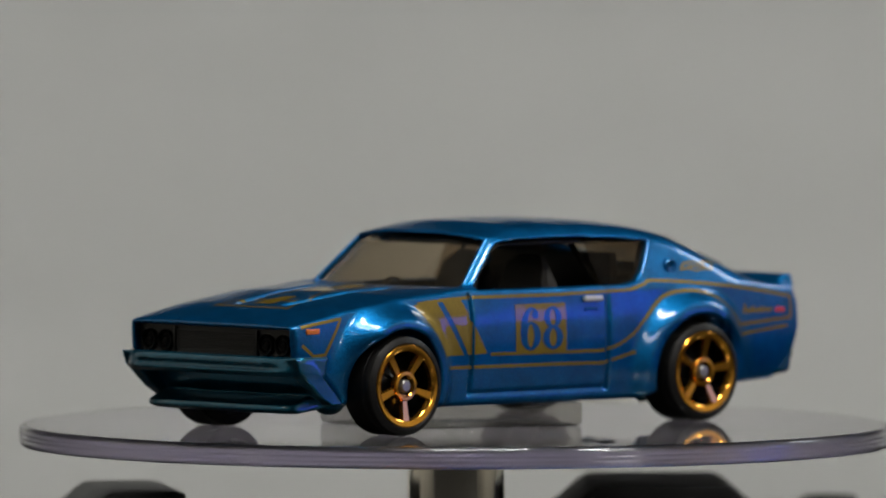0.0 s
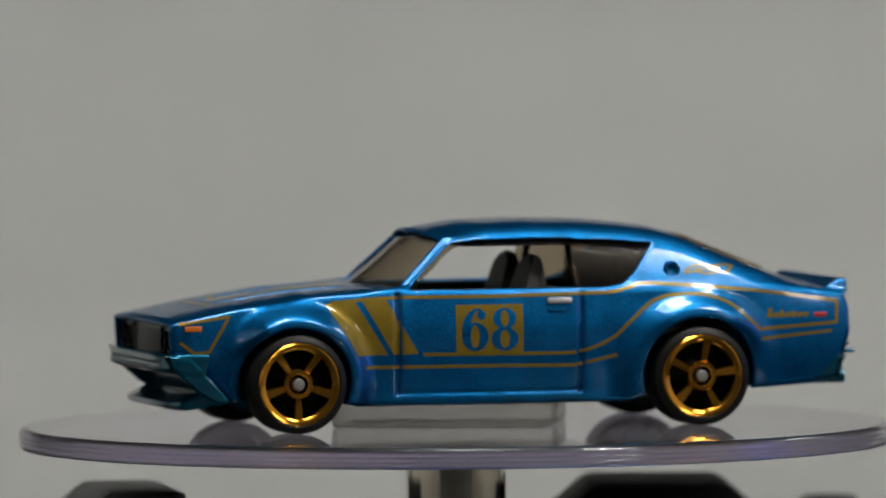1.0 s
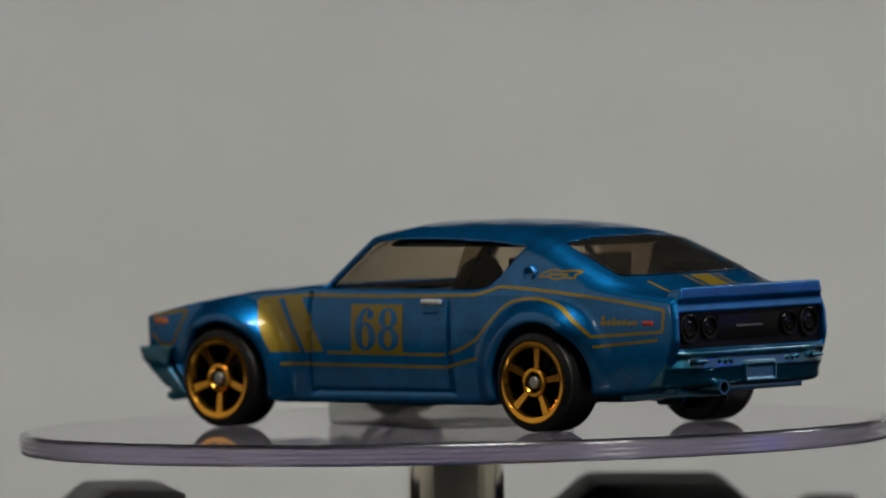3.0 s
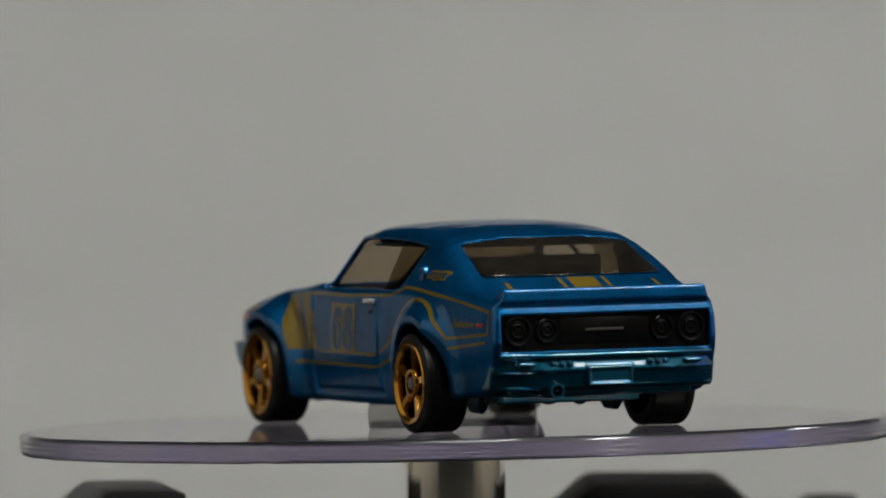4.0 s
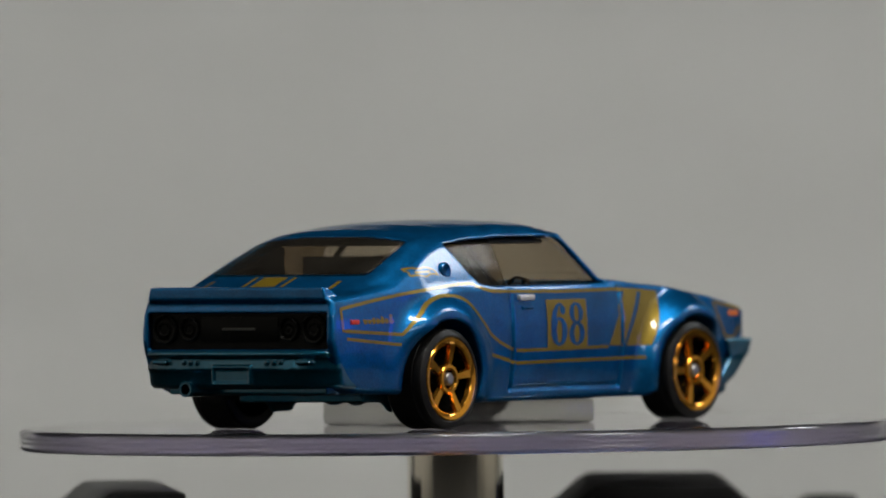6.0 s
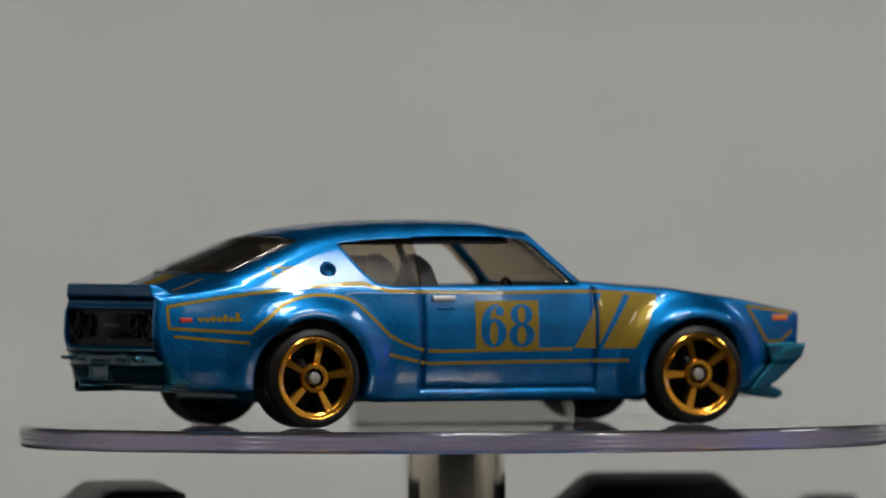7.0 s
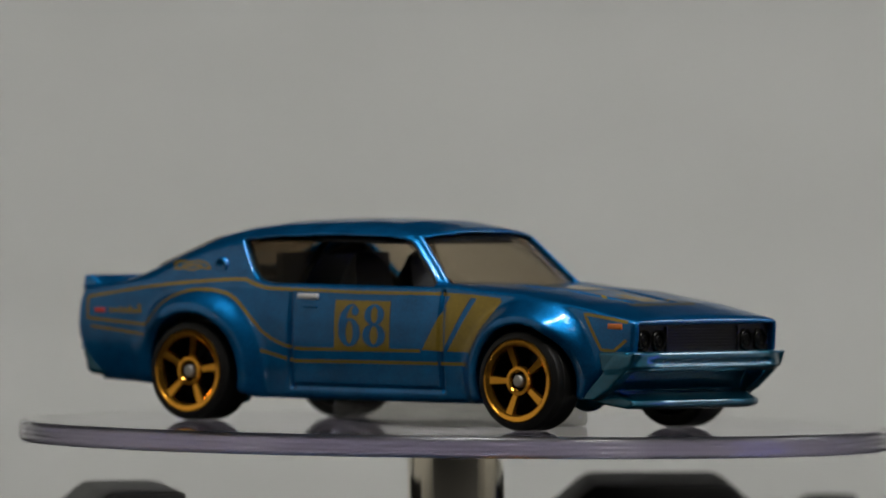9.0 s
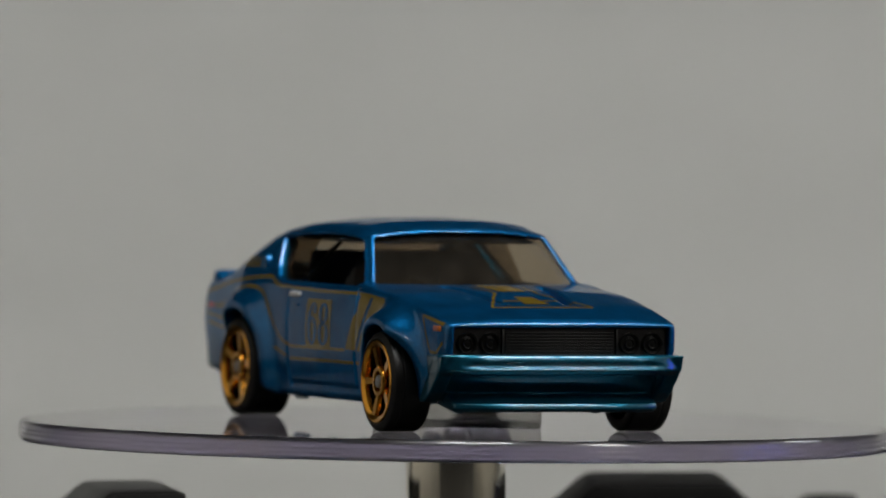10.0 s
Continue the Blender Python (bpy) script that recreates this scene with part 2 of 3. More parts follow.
def build_weight(m, length, height, flat, left, right, label, mat=None):
    """A black moulded weight with chamfered shoulders."""
    thing_ = thing("moulded_weight", label, "weight", "black weights")
    half = flat / 2
    outline = [(-half - left, 0.0), (half + right, 0.0), (half + right, height - right * 0.83), (half, height), (-half, height), (-half - left, height - left * 0.83)]
    if right == 0:
        outline.pop(3)
    bm = bmesh.new()
    prism(bm, outline, -length / 2, length / 2, "y", 0.0008)
    part("weight_body", bm, mat or KNOB, thing_, "", 30)
    bm = bmesh.new()
    for x in (-half * 0.8, half * 0.8):
        for y in (-length * 0.3, length * 0.3):
            lathe(bm, [(0.002, -0.0007), (0.002, 0.0001)], 16, "z", (x, y, 0))
    part("rubber_foot", bm, RUBBER, thing_, "", 30)
    thing_.matrix_world = m
    return thing_


turntable = build_turntable()
riser = build_riser()
build_weight(pose(0.0204, 0.0225, 0.0014, 0, 0, 1), 0.035, 0.0281, 0.0134, 0.0102, 0.0085, "black chamfered moulded weight standing beside the turntable post")
build_weight(pose(-0.0324, 0.0095, 0.0014, 0, 0, 6.5), 0.031, 0.0281, 0.0078, 0.0092, 0.0, "narrow black moulded weight, its flat top catching light", KNOB_SATIN)
build_weight(pose(0.0391, 0.058, 0.0014, 0, 0, -4), 0.012, 0.0247, 0.0054, 0.0004, 0.0, "small low black moulded weight standing behind the others")

# ---- the toy car, in millimetres: x to its nose, y to its left, z up from the disc ----
H = 0.16
GX, GY, GZ = np.arange(-39.0, 36.0, H), np.arange(-16.4, 16.41, H), np.arange(0.6, 21.6, H)
X3, Y3, Z3 = (a.astype(np.float32) for a in np.meshgrid(GX, GY, GZ, indexing="ij", sparse=True))
AY = np.abs(Y3)
AXLE_X, AXLE_Z = 20.8, 4.95


def polygon_distance(px, pz, poly):
    """Signed distance to a closed polygon, negative inside."""
    poly = np.asarray(poly, float)
    best = np.full(np.broadcast(px, pz).shape, 1e9)
    inside = np.zeros(best.shape, bool)
    for (ax, az), (bx, bz) in zip(poly, np.roll(poly, -1, 0)):
        ex, ez = bx - ax, bz - az
        wx, wz = px - ax, pz - az
        s = np.clip((wx * ex + wz * ez) / (ex * ex + ez * ez), 0, 1)
        best = np.minimum(best, (wx - ex * s) ** 2 + (wz - ez * s) ** 2)
        cross = ((az > pz) != (bz > pz)) & (px < (bx - ax) * (pz - az) / (bz - az + 1e-12) + ax)
        inside ^= cross
    return (np.sqrt(best) * np.where(inside, -1, 1)).astype(np.float32)


def smax(a, b, k):
    h = np.clip(0.5 + 0.5 * (a - b) / k, 0, 1)
    return b + (a - b) * h + k * h * (1 - h)


def smin(a, b, k):
    return -smax(-a, -b, k)


def ease(a, b, v):
    s = np.clip((v - a) / (b - a), 0, 1)
    return s * s * (3 - 2 * s)


def table(x, pairs):
    xs, ys = zip(*pairs)
    return np.interp(x, xs, ys).astype(np.float32)


def surface(field, name, mat, relax=2):
    """The zero surface of a field on the grid as a mesh of quads (surface nets), relaxed a little."""
    s = field < 0
    corner = [s[i:s.shape[0] - 1 + i, j:s.shape[1] - 1 + j, k:s.shape[2] - 1 + k] for i in (0, 1) for j in (0, 1) for k in (0, 1)]
    anyc, allc = corner[0].copy(), corner[0].copy()
    for c in corner[1:]:
        anyc |= c
        allc &= c
    active = anyc & ~allc
    cells = np.argwhere(active)
    index = np.full(active.shape, -1, np.int64)
    index[active] = np.arange(len(cells))
    place, count = np.zeros((len(cells), 3)), np.zeros(len(cells))
    offs = [(i, j, k) for i in (0, 1) for j in (0, 1) for k in (0, 1)]
    for a in range(8):
        for b in range(a + 1, 8):
            oa, ob = np.array(offs[a]), np.array(offs[b])
            if np.abs(oa - ob).sum() != 1:
                continue
            va = field[tuple((cells + oa).T)].astype(float)
            vb = field[tuple((cells + ob).T)].astype(float)
            cut = (va < 0) != (vb < 0)
            f = np.where(cut, va / np.where(cut, va - vb, 1), 0)
            place[cut] += (oa + f[:, None] * (ob - oa))[cut]
            count[cut] += 1
    place = (cells + place / count[:, None]) * H + np.array([GX[0], GY[0], GZ[0]])
    quads = []
    for axis in range(3):
        u, v = (axis + 1) % 3, (axis + 2) % 3
        lo = [slice(None)] * 3
        hi = [slice(None)] * 3
        lo[axis], hi[axis] = slice(0, -1), slice(1, None)
        a, b = s[tuple(lo)], s[tuple(hi)]
        for flip, mask in ((False, a & ~b), (True, ~a & b)):
            e = np.argwhere(mask)
            e = e[(e[:, u] > 0) & (e[:, v] > 0) & (e[:, u] < s.shape[u] - 1) & (e[:, v] < s.shape[v] - 1)]
            ring = []
            for du, dv in ((1, 1), (0, 1), (0, 0), (1, 0)):
                c = e.copy()
                c[:, u] -= du
                c[:, v] -= dv
                ring.append(index[tuple(c.T)])
            q = np.stack(ring, 1)
            quads.append(q[:, ::-1] if flip else q)
    quads = np.concatenate(quads)
    quads = quads[(quads >= 0).all(1)]
    pairs = np.concatenate([quads[:, [0, 1]], quads[:, [1, 2]], quads[:, [2, 3]], quads[:, [3, 0]]])
    degree = np.bincount(pairs[:, 0], minlength=len(place))
    for step in range(relax * 2):
        mean = np.stack([np.bincount(pairs[:, 0], place[pairs[:, 1], i], len(place)) for i in range(3)], 1) / np.maximum(degree, 1)[:, None]
        place = place + (0.55 if step % 2 == 0 else -0.5) * (mean - place)
    me = bpy.data.meshes.new(name)
    me.vertices.add(len(place))
    me.vertices.foreach_set("co", (place * MM).ravel())
    me.loops.add(quads.size)
    me.loops.foreach_set("vertex_index", quads.ravel())
    me.polygons.add(len(quads))
    me.polygons.foreach_set("loop_start", np.arange(0, quads.size, 4))
    me.update(calc_edges=True)
    me.validate()
    me.materials.append(mat)
    me.shade_smooth()
    return me


# outlines of the body, seen from its side
LOWER = [(33.3, 11.1), (32.6, 11.6), (30.0, 12.15), (26.7, 12.8), (19.3, 13.9), (12.0, 14.4), (8.0, 14.2), (0.0, 13.9), (-9.0, 13.95), (-20.0, 14.2), (-29.0, 14.0),
         (-35.4, 13.2), (-36.5, 13.1), (-37.0, 11.5), (-37.1, 9.0), (-36.8, 7.9), (-35.6, 4.6), (-33.0, 3.8), (-27.0, 3.5), (-15.0, 2.9), (-13.4, 2.45),
         (14.2, 2.5), (16.0, 3.0), (27.0, 3.2), (28.1, 4.7), (31.2, 7.4), (33.1, 8.0)]
CABIN = [(12.7, 13.4), (5.5, 19.3), (4.2, 19.8), (0.6, 20.35), (-5.0, 20.5), (-10.0, 20.4), (-14.0, 20.15), (-18.0, 19.65), (-20.2, 19.1), (-25.0, 17.2), (-29.6, 15.35),
         (-33.5, 13.95), (-35.4, 13.3), (-35.6, 11.0), (12.7, 11.0)]
SIDE_WINDOW = [(-16.7, 18.15), (-12.0, 18.55), (-5.0, 18.8), (1.0, 18.75), (3.7, 18.45), (4.6, 17.9), (8.7, 13.95), (-11.5, 13.95), (-13.2, 14.25), (-14.4, 15.2)]


def half_width(x, z):
    """Half the body's width with the bulge of the sides and the flared arches."""
    w = table(x, [(-37.5, 11.6), (-34, 12.05), (-28, 12.55), (-20, 12.8), (-10, 13.15), (0, 13.3), (10, 13.1), (20, 12.7), (26, 12.5), (31, 12.3), (33.5, 12.0)])
    w = w - 0.55 * np.clip((z - 9.5) / 4.2, 0, 2) ** 2 - 0.55 * np.clip((9.0 - z) / 5.5, 0, 2) ** 2
    for ax, wide, reach, r0 in ((AXLE_X, 15.15, 8.7, 6.2), (-AXLE_X, 14.6, 9.6, 6.5)):
        r = np.sqrt((x - ax) ** 2 + (z - AXLE_Z) ** 2)
        out = (x - ax) * np.sign(ax) / np.maximum(r, 0.1)
        lift = (1 - ease(r0, reach, r)) * (1 - 0.8 * ease(0.45, 1.08, out)) * (1 - 0.3 * ease(0.4, 1.0, -out))
        w = w + np.maximum(wide - 0.02 * (z - 8) ** 2 - w, 0) * lift ** 1.3
    for seam in (10.1, -8.7):
        w = w - 0.42 * np.exp(-((x - seam) / 0.19) ** 2) * ease(3.3, 3.7, z) * (1 - ease(13.4, 13.9, z))
    w = w - 0.25 * np.exp(-((z - 3.75) / 0.22) ** 2) * ease(-9.2, -8.7, x) * (1 - ease(9.7, 10.2, x))
    return w.astype(np.float32)


def spread(field2):
    return field2[:, None, :]


def build_body_field():
    """The painted body, its black liner and its panes, as fields on the grid."""
    side = spread(polygon_distance(GX[:, None], GZ[None, :], LOWER))
    xs = X3[:, 0, 0]
    z_hood = table(xs, [(-40, 30), (8, 30), (10, 14.45), (12, 14.4), (19.3, 13.9), (26.7, 12.8), (32.6, 11.6), (34, 11.25)])[:, None, None]
    hood_drop = 0.4 * (AY / 11.5) ** 3 * ease(8, 14, X3)
    middle = table(xs, [(12, 5.4), (28, 3.2)])[:, None, None]
    channel = 0.95 * np.exp(-((AY - middle) / 0.5) ** 4) * ease(13, 15, X3) * (1 - ease(25.5, 27, X3))
    body = smax(side, (AY - spread(half_width(GX[:, None], GZ[None, :]))) * 0.96, 0.7)
    body = smax(body, (Z3 - z_hood + hood_drop + channel).astype(np.float32), 0.35)
    # cabin: crowned roof, bowed windscreen, sides that lean in
    zc = (Z3 + 0.8 * (AY / 10.0) ** 2.6)[0]
    wide = 12.75 - 0.40 * np.clip(Z3 - 13.4, 0, 9) - 0.012 * np.clip(Z3 - 13.4, 0, 9) ** 2 - 1.5 * ease(-22, -36, X3) - 0.35 * ease(4, 11, X3)
    lean = (AY - wide) * 0.88
    bow = 1.2 * (np.abs(GY) / 10.0) ** 2
    prof = np.empty((len(GX), len(GY), len(GZ)), np.float32)
    for j in range(len(GY)):
        gx = GX + bow[j] * np.clip((GX + 4) / 8, 0, 1)
        prof[:, j, :] = polygon_distance(gx[:, None], zc[j][None, :], CABIN)
    cabin = smax(prof, lean, 1.3)
    body = smin(body, cabin, 0.5)
    # tail lip
    lip = spread(polygon_distance(GX[:, None], GZ[None, :], [(-34.2, 13.2), (-36.2, 14.3), (-37.0, 14.25), (-37.0, 13.0), (-36.4, 12.4)]))
    body = smin(body, smax(lip, AY - 10.9 + 0.25 * np.clip(Z3 - 13, 0, 3), 0.3), 0.3)
    # hollow cabin and its openings
    inner = np.maximum(np.maximum(cabin + 0.95, 9.0 - Z3), X3 - 11.5)
    inner = np.maximum(inner, -28.0 - X3)
    inner = np.maximum(inner, AY - 11.2)
    low = np.maximum(np.maximum(Z3 - 14.0, 9.0 - Z3), np.maximum(AY - 11.2, np.maximum(X3 - 9.5, -26.0 - X3)))
    inner = np.minimum(inner, low)
    pane = spread(polygon_distance(GX[:, None], GZ[None, :], SIDE_WINDOW))
    side_cut = np.maximum(pane, 6.0 - AY)
    front = np.maximum(np.maximum(14.2 - Z3, zc - 19.25), np.maximum((AY - 8.8 - (19.2 - Z3) * 0.36) * 0.94, 3.0 - X3))
    front = np.maximum(front, X3 - 14)
    back = np.maximum(np.maximum(15.35 - Z3, zc - 18.95), np.maximum((AY - 8.4 - (18.8 - Z3) * 0.26) * 0.96, X3 + 14))
    body = np.maximum(body, -inner)
    for cut in (side_cut, front, back):
        body = smax(body, -cut, 0.14)
    # raised surround of the windscreen
    body = smin(body, np.maximum(np.abs(front - 0.22) - 0.2, np.abs(cabin - 0.02) - 0.26), 0.15)
    # wheel wells
    for ax, r in ((AXLE_X, 5.6), (-AXLE_X, 5.85)):
        well = np.sqrt((X3 - ax) ** 2 + (Z3 - AXLE_Z) ** 2) - r
        body = smax(body, -np.maximum(well, 8.0 - AY), 0.15)
    # recesses at nose and tail
    body = smax(body, -np.maximum(np.maximum(np.abs(Z3 - 9.2) - 1.5, AY - 11.35), 32.3 - X3), 0.1)
    body = smax(body, -np.maximum(np.maximum(np.abs(Z3 - 9.95) - 1.8, AY - 10.95), X3 + 36.1), 0.1)
    # underside
    body = np.maximum(body, -np.maximum(Z3 - 4.2, np.maximum(AY - 11.6, np.abs(X3) - 27)))
    liner = np.maximum(np.abs(inner + 0.28) - 0.24, -np.minimum(np.minimum(side_cut - 0.15, front - 0.25), back - 0.3))
    lining = np.maximum(np.maximum(cabin + 0.9, 18.05 - Z3), np.maximum(AY - 9.3, np.maximum(X3 - 2.6, -19.5 - X3)))
    liner = np.minimum(liner, lining)
    shell = np.abs(cabin + 0.5) - 0.2
    screen = np.maximum(shell, front - 0.35)
    rear = np.maximum(np.abs(cabin - 0.04) - 0.24, back - 0.02)
    quarter = np.maximum(np.maximum(np.abs(cabin + 0.55) - 0.2, side_cut - 0.35), X3 + 8.3)
    return body, liner, screen, rear, quarter


BODY, LINER, SCREEN, REAR_PANE, QUARTER = build_body_field()
# height maps of the finished body, for prints and small parts that follow its skin
_solid = BODY < 0
_first = len(GY) - 1 - np.argmax(_solid[:, ::-1, :], 1)
_i, _k = np.meshgrid(np.arange(len(GX)), np.arange(len(GZ)), indexing="ij")
_a = BODY[_i, np.minimum(_first, len(GY) - 2), _k]
_b = BODY[_i, np.minimum(_first + 1, len(GY) - 1), _k]
SIDE_MAP = GY[_first] + H * np.clip(_a / (_a - _b + 1e-9), 0, 1)
_top = len(GZ) - 1 - np.argmax(_solid[:, :, ::-1], 2)
_i, _j = np.meshgrid(np.arange(len(GX)), np.arange(len(GY)), indexing="ij")
_a = BODY[_i, _j, np.minimum(_top, len(GZ) - 2)]
_b = BODY[_i, _j, np.minimum(_top + 1, len(GZ) - 1)]
TOP_MAP = GZ[_top] + H * np.clip(_a / (_a - _b + 1e-9), 0, 1)


def sample(grid, a, b, a0, b0):
    u, v = (a - a0) / H, (b - b0) / H
    i, j = int(min(max(u, 0), grid.shape[0] - 2)), int(min(max(v, 0), grid.shape[1] - 2))
    f, g = min(max(u - i, 0), 1), min(max(v - j, 0), 1)
    return (grid[i, j] * (1 - f) + grid[i + 1, j] * f) * (1 - g) + (grid[i, j + 1] * (1 - f) + grid[i + 1, j + 1] * f) * g


def skin_y(x, z):
    return float(sample(SIDE_MAP, x, z, GX[0], GZ[0]))


def skin_z(x, y):
    return float(sample(TOP_MAP, x, y, GX[0], GY[0]))


car = thing("toy_car", "blue die-cast toy coupe with gold stripes and gold wheels", "toy car")
body = new("body", surface(BODY, "body", PAINT))
body.parent = car


def wheel(x, side, width, face, phase):
    """A black tyre on a gold five-spoke rim; its outer face looks along +y before it is turned."""
    hub = new("wheel")
    hub.parent = car
    bm = bmesh.new()
    r, w = 4.93, width
    lathe(bm, [(3.75, -w + 0.1), (r - 0.4, -w), (r - 0.12, -w + 0.1), (r, -w + 0.3), (r, -1.3), (r - 0.05, -1.24), (r - 0.05, -1.1), (r, -1.04), (r, -0.5), (r - 0.1, -0.28), (r - 0.4, -0.1), (4.25, 0.0), (4.08, -0.12), (3.95, -0.6), (3.75, -w + 0.6)],
          96, "y", closed=True)
    part("tyre", bm, RUBBER, hub, "", 28)
    bm = bmesh.new()
    lathe(bm, [(4.10, -0.5), (4.10, -0.02), (4.0, 0.06), (3.62, 0.0), (3.42, -0.16), (3.36, -0.6)], 72, "y", closed=True)
    for i in range(5):
        a = radians(90 + phase + 72 * i)
        turn = Matrix.Rotation(a, 4, "Y")
        outline = [(0.9, 0.3), (3.6, 0.54), (3.6, -0.54), (0.9, -0.3)]
        low = []
        for lift in (0, 1):
            for px, pz in outline:
                y = -0.42 if px < 2 else -0.12
                low.append(bm.verts.new(turn @ Vector((px, y - 0.4 if lift == 0 else y, pz * (1 if lift == 0 else 0.72)))))
        for f in ((0, 1, 2, 3), (7, 6, 5, 4), (0, 4, 5, 1), (1, 5, 6, 2), (2, 6, 7, 3), (3, 7, 4, 0)):
            bm.faces.new([low[k] for k in f])
    lathe(bm, [(1.5, -0.8), (1.5, -0.32), (1.4, -0.16), (1.1, -0.14), (0.98, -0.3), (0.98, -0.8)], 36, "y", closed=True)
    part("rim", bm, GOLD_CHROME, hub, "gold chrome five-spoke rim", 35)
    bm = bmesh.new()
    lathe(bm, [(0.62, -1.0), (0.62, -0.25), (0.5, -0.1), (0.05, -0.06)], 24, "y")
    part("axle_cap", bm, AXLE, hub, "dull grey axle end", 40)
    bm = bmesh.new()
    lathe(bm, [(3.72, -2.4), (3.72, -0.5), (3.6, -0.5), (3.55, -2.0), (1.6, -1.7), (0.8, -0.9), (0.05, -0.9)], 48, "y")
    part("wheel_back", bm, BLACK, hub, "", 40)
    turn = pose(0, 0, 0, 0, 0, 0 if side > 0 else 180)
    hub.matrix_basis = Matrix.Translation((x * MM, side * face * MM, AXLE_Z * MM)) @ turn @ Matrix.Scale(MM, 4)
    return hub


for ax, width, face in ((AXLE_X, 4.2, 14.75), (-AXLE_X, 4.6, 14.2)):
    for side, phase in zip((1, -1), (0, -18) if ax > 0 else (27, 26)):
        wheel(ax, side, width, face + (0.35 if side > 0 else 0.0), phase)

DISC_TO_CAR = Matrix(((-0.999856, 0.015203, -0.00755, 0.00122934), (-0.015078, -0.999753, -0.016314, 0.00128294),
                      (-0.007796, -0.016198, 0.999838, 0.00003), (0, 0, 0, 1)))


# ---- parts of the car made from fields ----
def field_part(name, field, mat, label=""):
    ob = new(name, surface(field.astype(np.float32), name, mat, 1))
    ob.parent = car
    return tagged(ob, label)


def bar(outline, half, wrap=0.0, power=6, edge=0.3):
    """A profile in (x, z), drawn across the car to a half width; wrap pulls its ends back."""
    if not wrap:
        return smax(spread(polygon_distance(GX[:, None], GZ[None, :], outline)), AY - half, edge)
    sign = 1 if outline[0][0] > 0 else -1
    out = np.empty((len(GX), len(GY), len(GZ)), np.float32)
    for j, y in enumerate(np.abs(GY)):
        out[:, j, :] = polygon_distance((GX + sign * wrap * (min(y, half) / half) ** power)[:, None], GZ[None, :], outline)
    return smax(out, AY - half, edge)


def block(x0, x1, y0, y1, z0, z1):
    """A box on both sides of the middle plane (y0 to y1 from it)."""
    return np.maximum(np.maximum(np.maximum(x0 - X3, X3 - x1), np.maximum(y0 - AY, AY - y1)), np.maximum(z0 - Z3, Z3 - z1))


def build_front_bumper():
    f = bar([(32.6, 8.05), (33.9, 8.05), (34.1, 7.85), (34.28, 6.5), (33.6, 6.1), (31.0, 6.0), (30.5, 8.0)], 12.75, 1.5, 8)
    f = smax(f, -(np.maximum(spread(polygon_distance(GX[:, None], GZ[None, :], [(36, 7.35), (33.95, 7.25), (33.95, 6.75), (36, 6.6)])), AY - 11.9)), 0.1)
    f = smin(f, bar([(30.8, 6.3), (29.3, 3.5), (26.6, 3.2), (26.6, 6.3)], 11.7, 0.8, 4), 0.3)
    f = smin(f, bar([(28.2, 3.6), (30.8, 4.2), (31.6, 3.9), (33.0, 3.2), (33.1, 2.7), (32.3, 2.35), (30.4, 2.6), (28.2, 2.9)], 10.7, 1.2, 5), 0.25)
    # folded returns along the flanks
    ret = spread(polygon_distance(GX[:, None], GZ[None, :], [(33.6, 8.0), (33.1, 6.6), (30.4, 4.2), (28.6, 3.2), (27.2, 3.2), (28.4, 4.6), (31.2, 7.3)]))
    f = smin(f, np.maximum(ret, np.maximum(AY - 12.75, 11.2 - AY)), 0.2)
    for y in (6.6, 7.9, 9.2, 10.4):
        f = smax(f, -block(33.85, 36, y - 0.32, y + 0.32, 6.85, 7.15), 0.05)
    return f


def build_rear_bumper():
    f = bar([(-36.2, 8.1), (-37.7, 8.1), (-38.15, 7.9), (-38.15, 7.55), (-37.66, 7.3), (-37.84, 6.2), (-37.6, 6.05), (-37.35, 4.7), (-36.9, 4.35), (-34.8, 4.2), (-34.6, 8.0)], 11.75, 1.8, 5)
    f = smin(f, block(-38.05, -36, -1, 2.35, 4.75, 6.65), 0.08)
    f = smax(f, -block(-39, -37.85, -1, 2.0, 5.05, 6.35), 0.05)
    f = smin(f, block(-38.1, -36, 7.9, 9.6, 6.75, 7.15), 0.06)
    for y in (4.3, 5.1, 5.9):
        f = smin(f, block(-37.95, -36, y - 0.22, y + 0.22, 6.75, 7.1), 0.05)
    return f


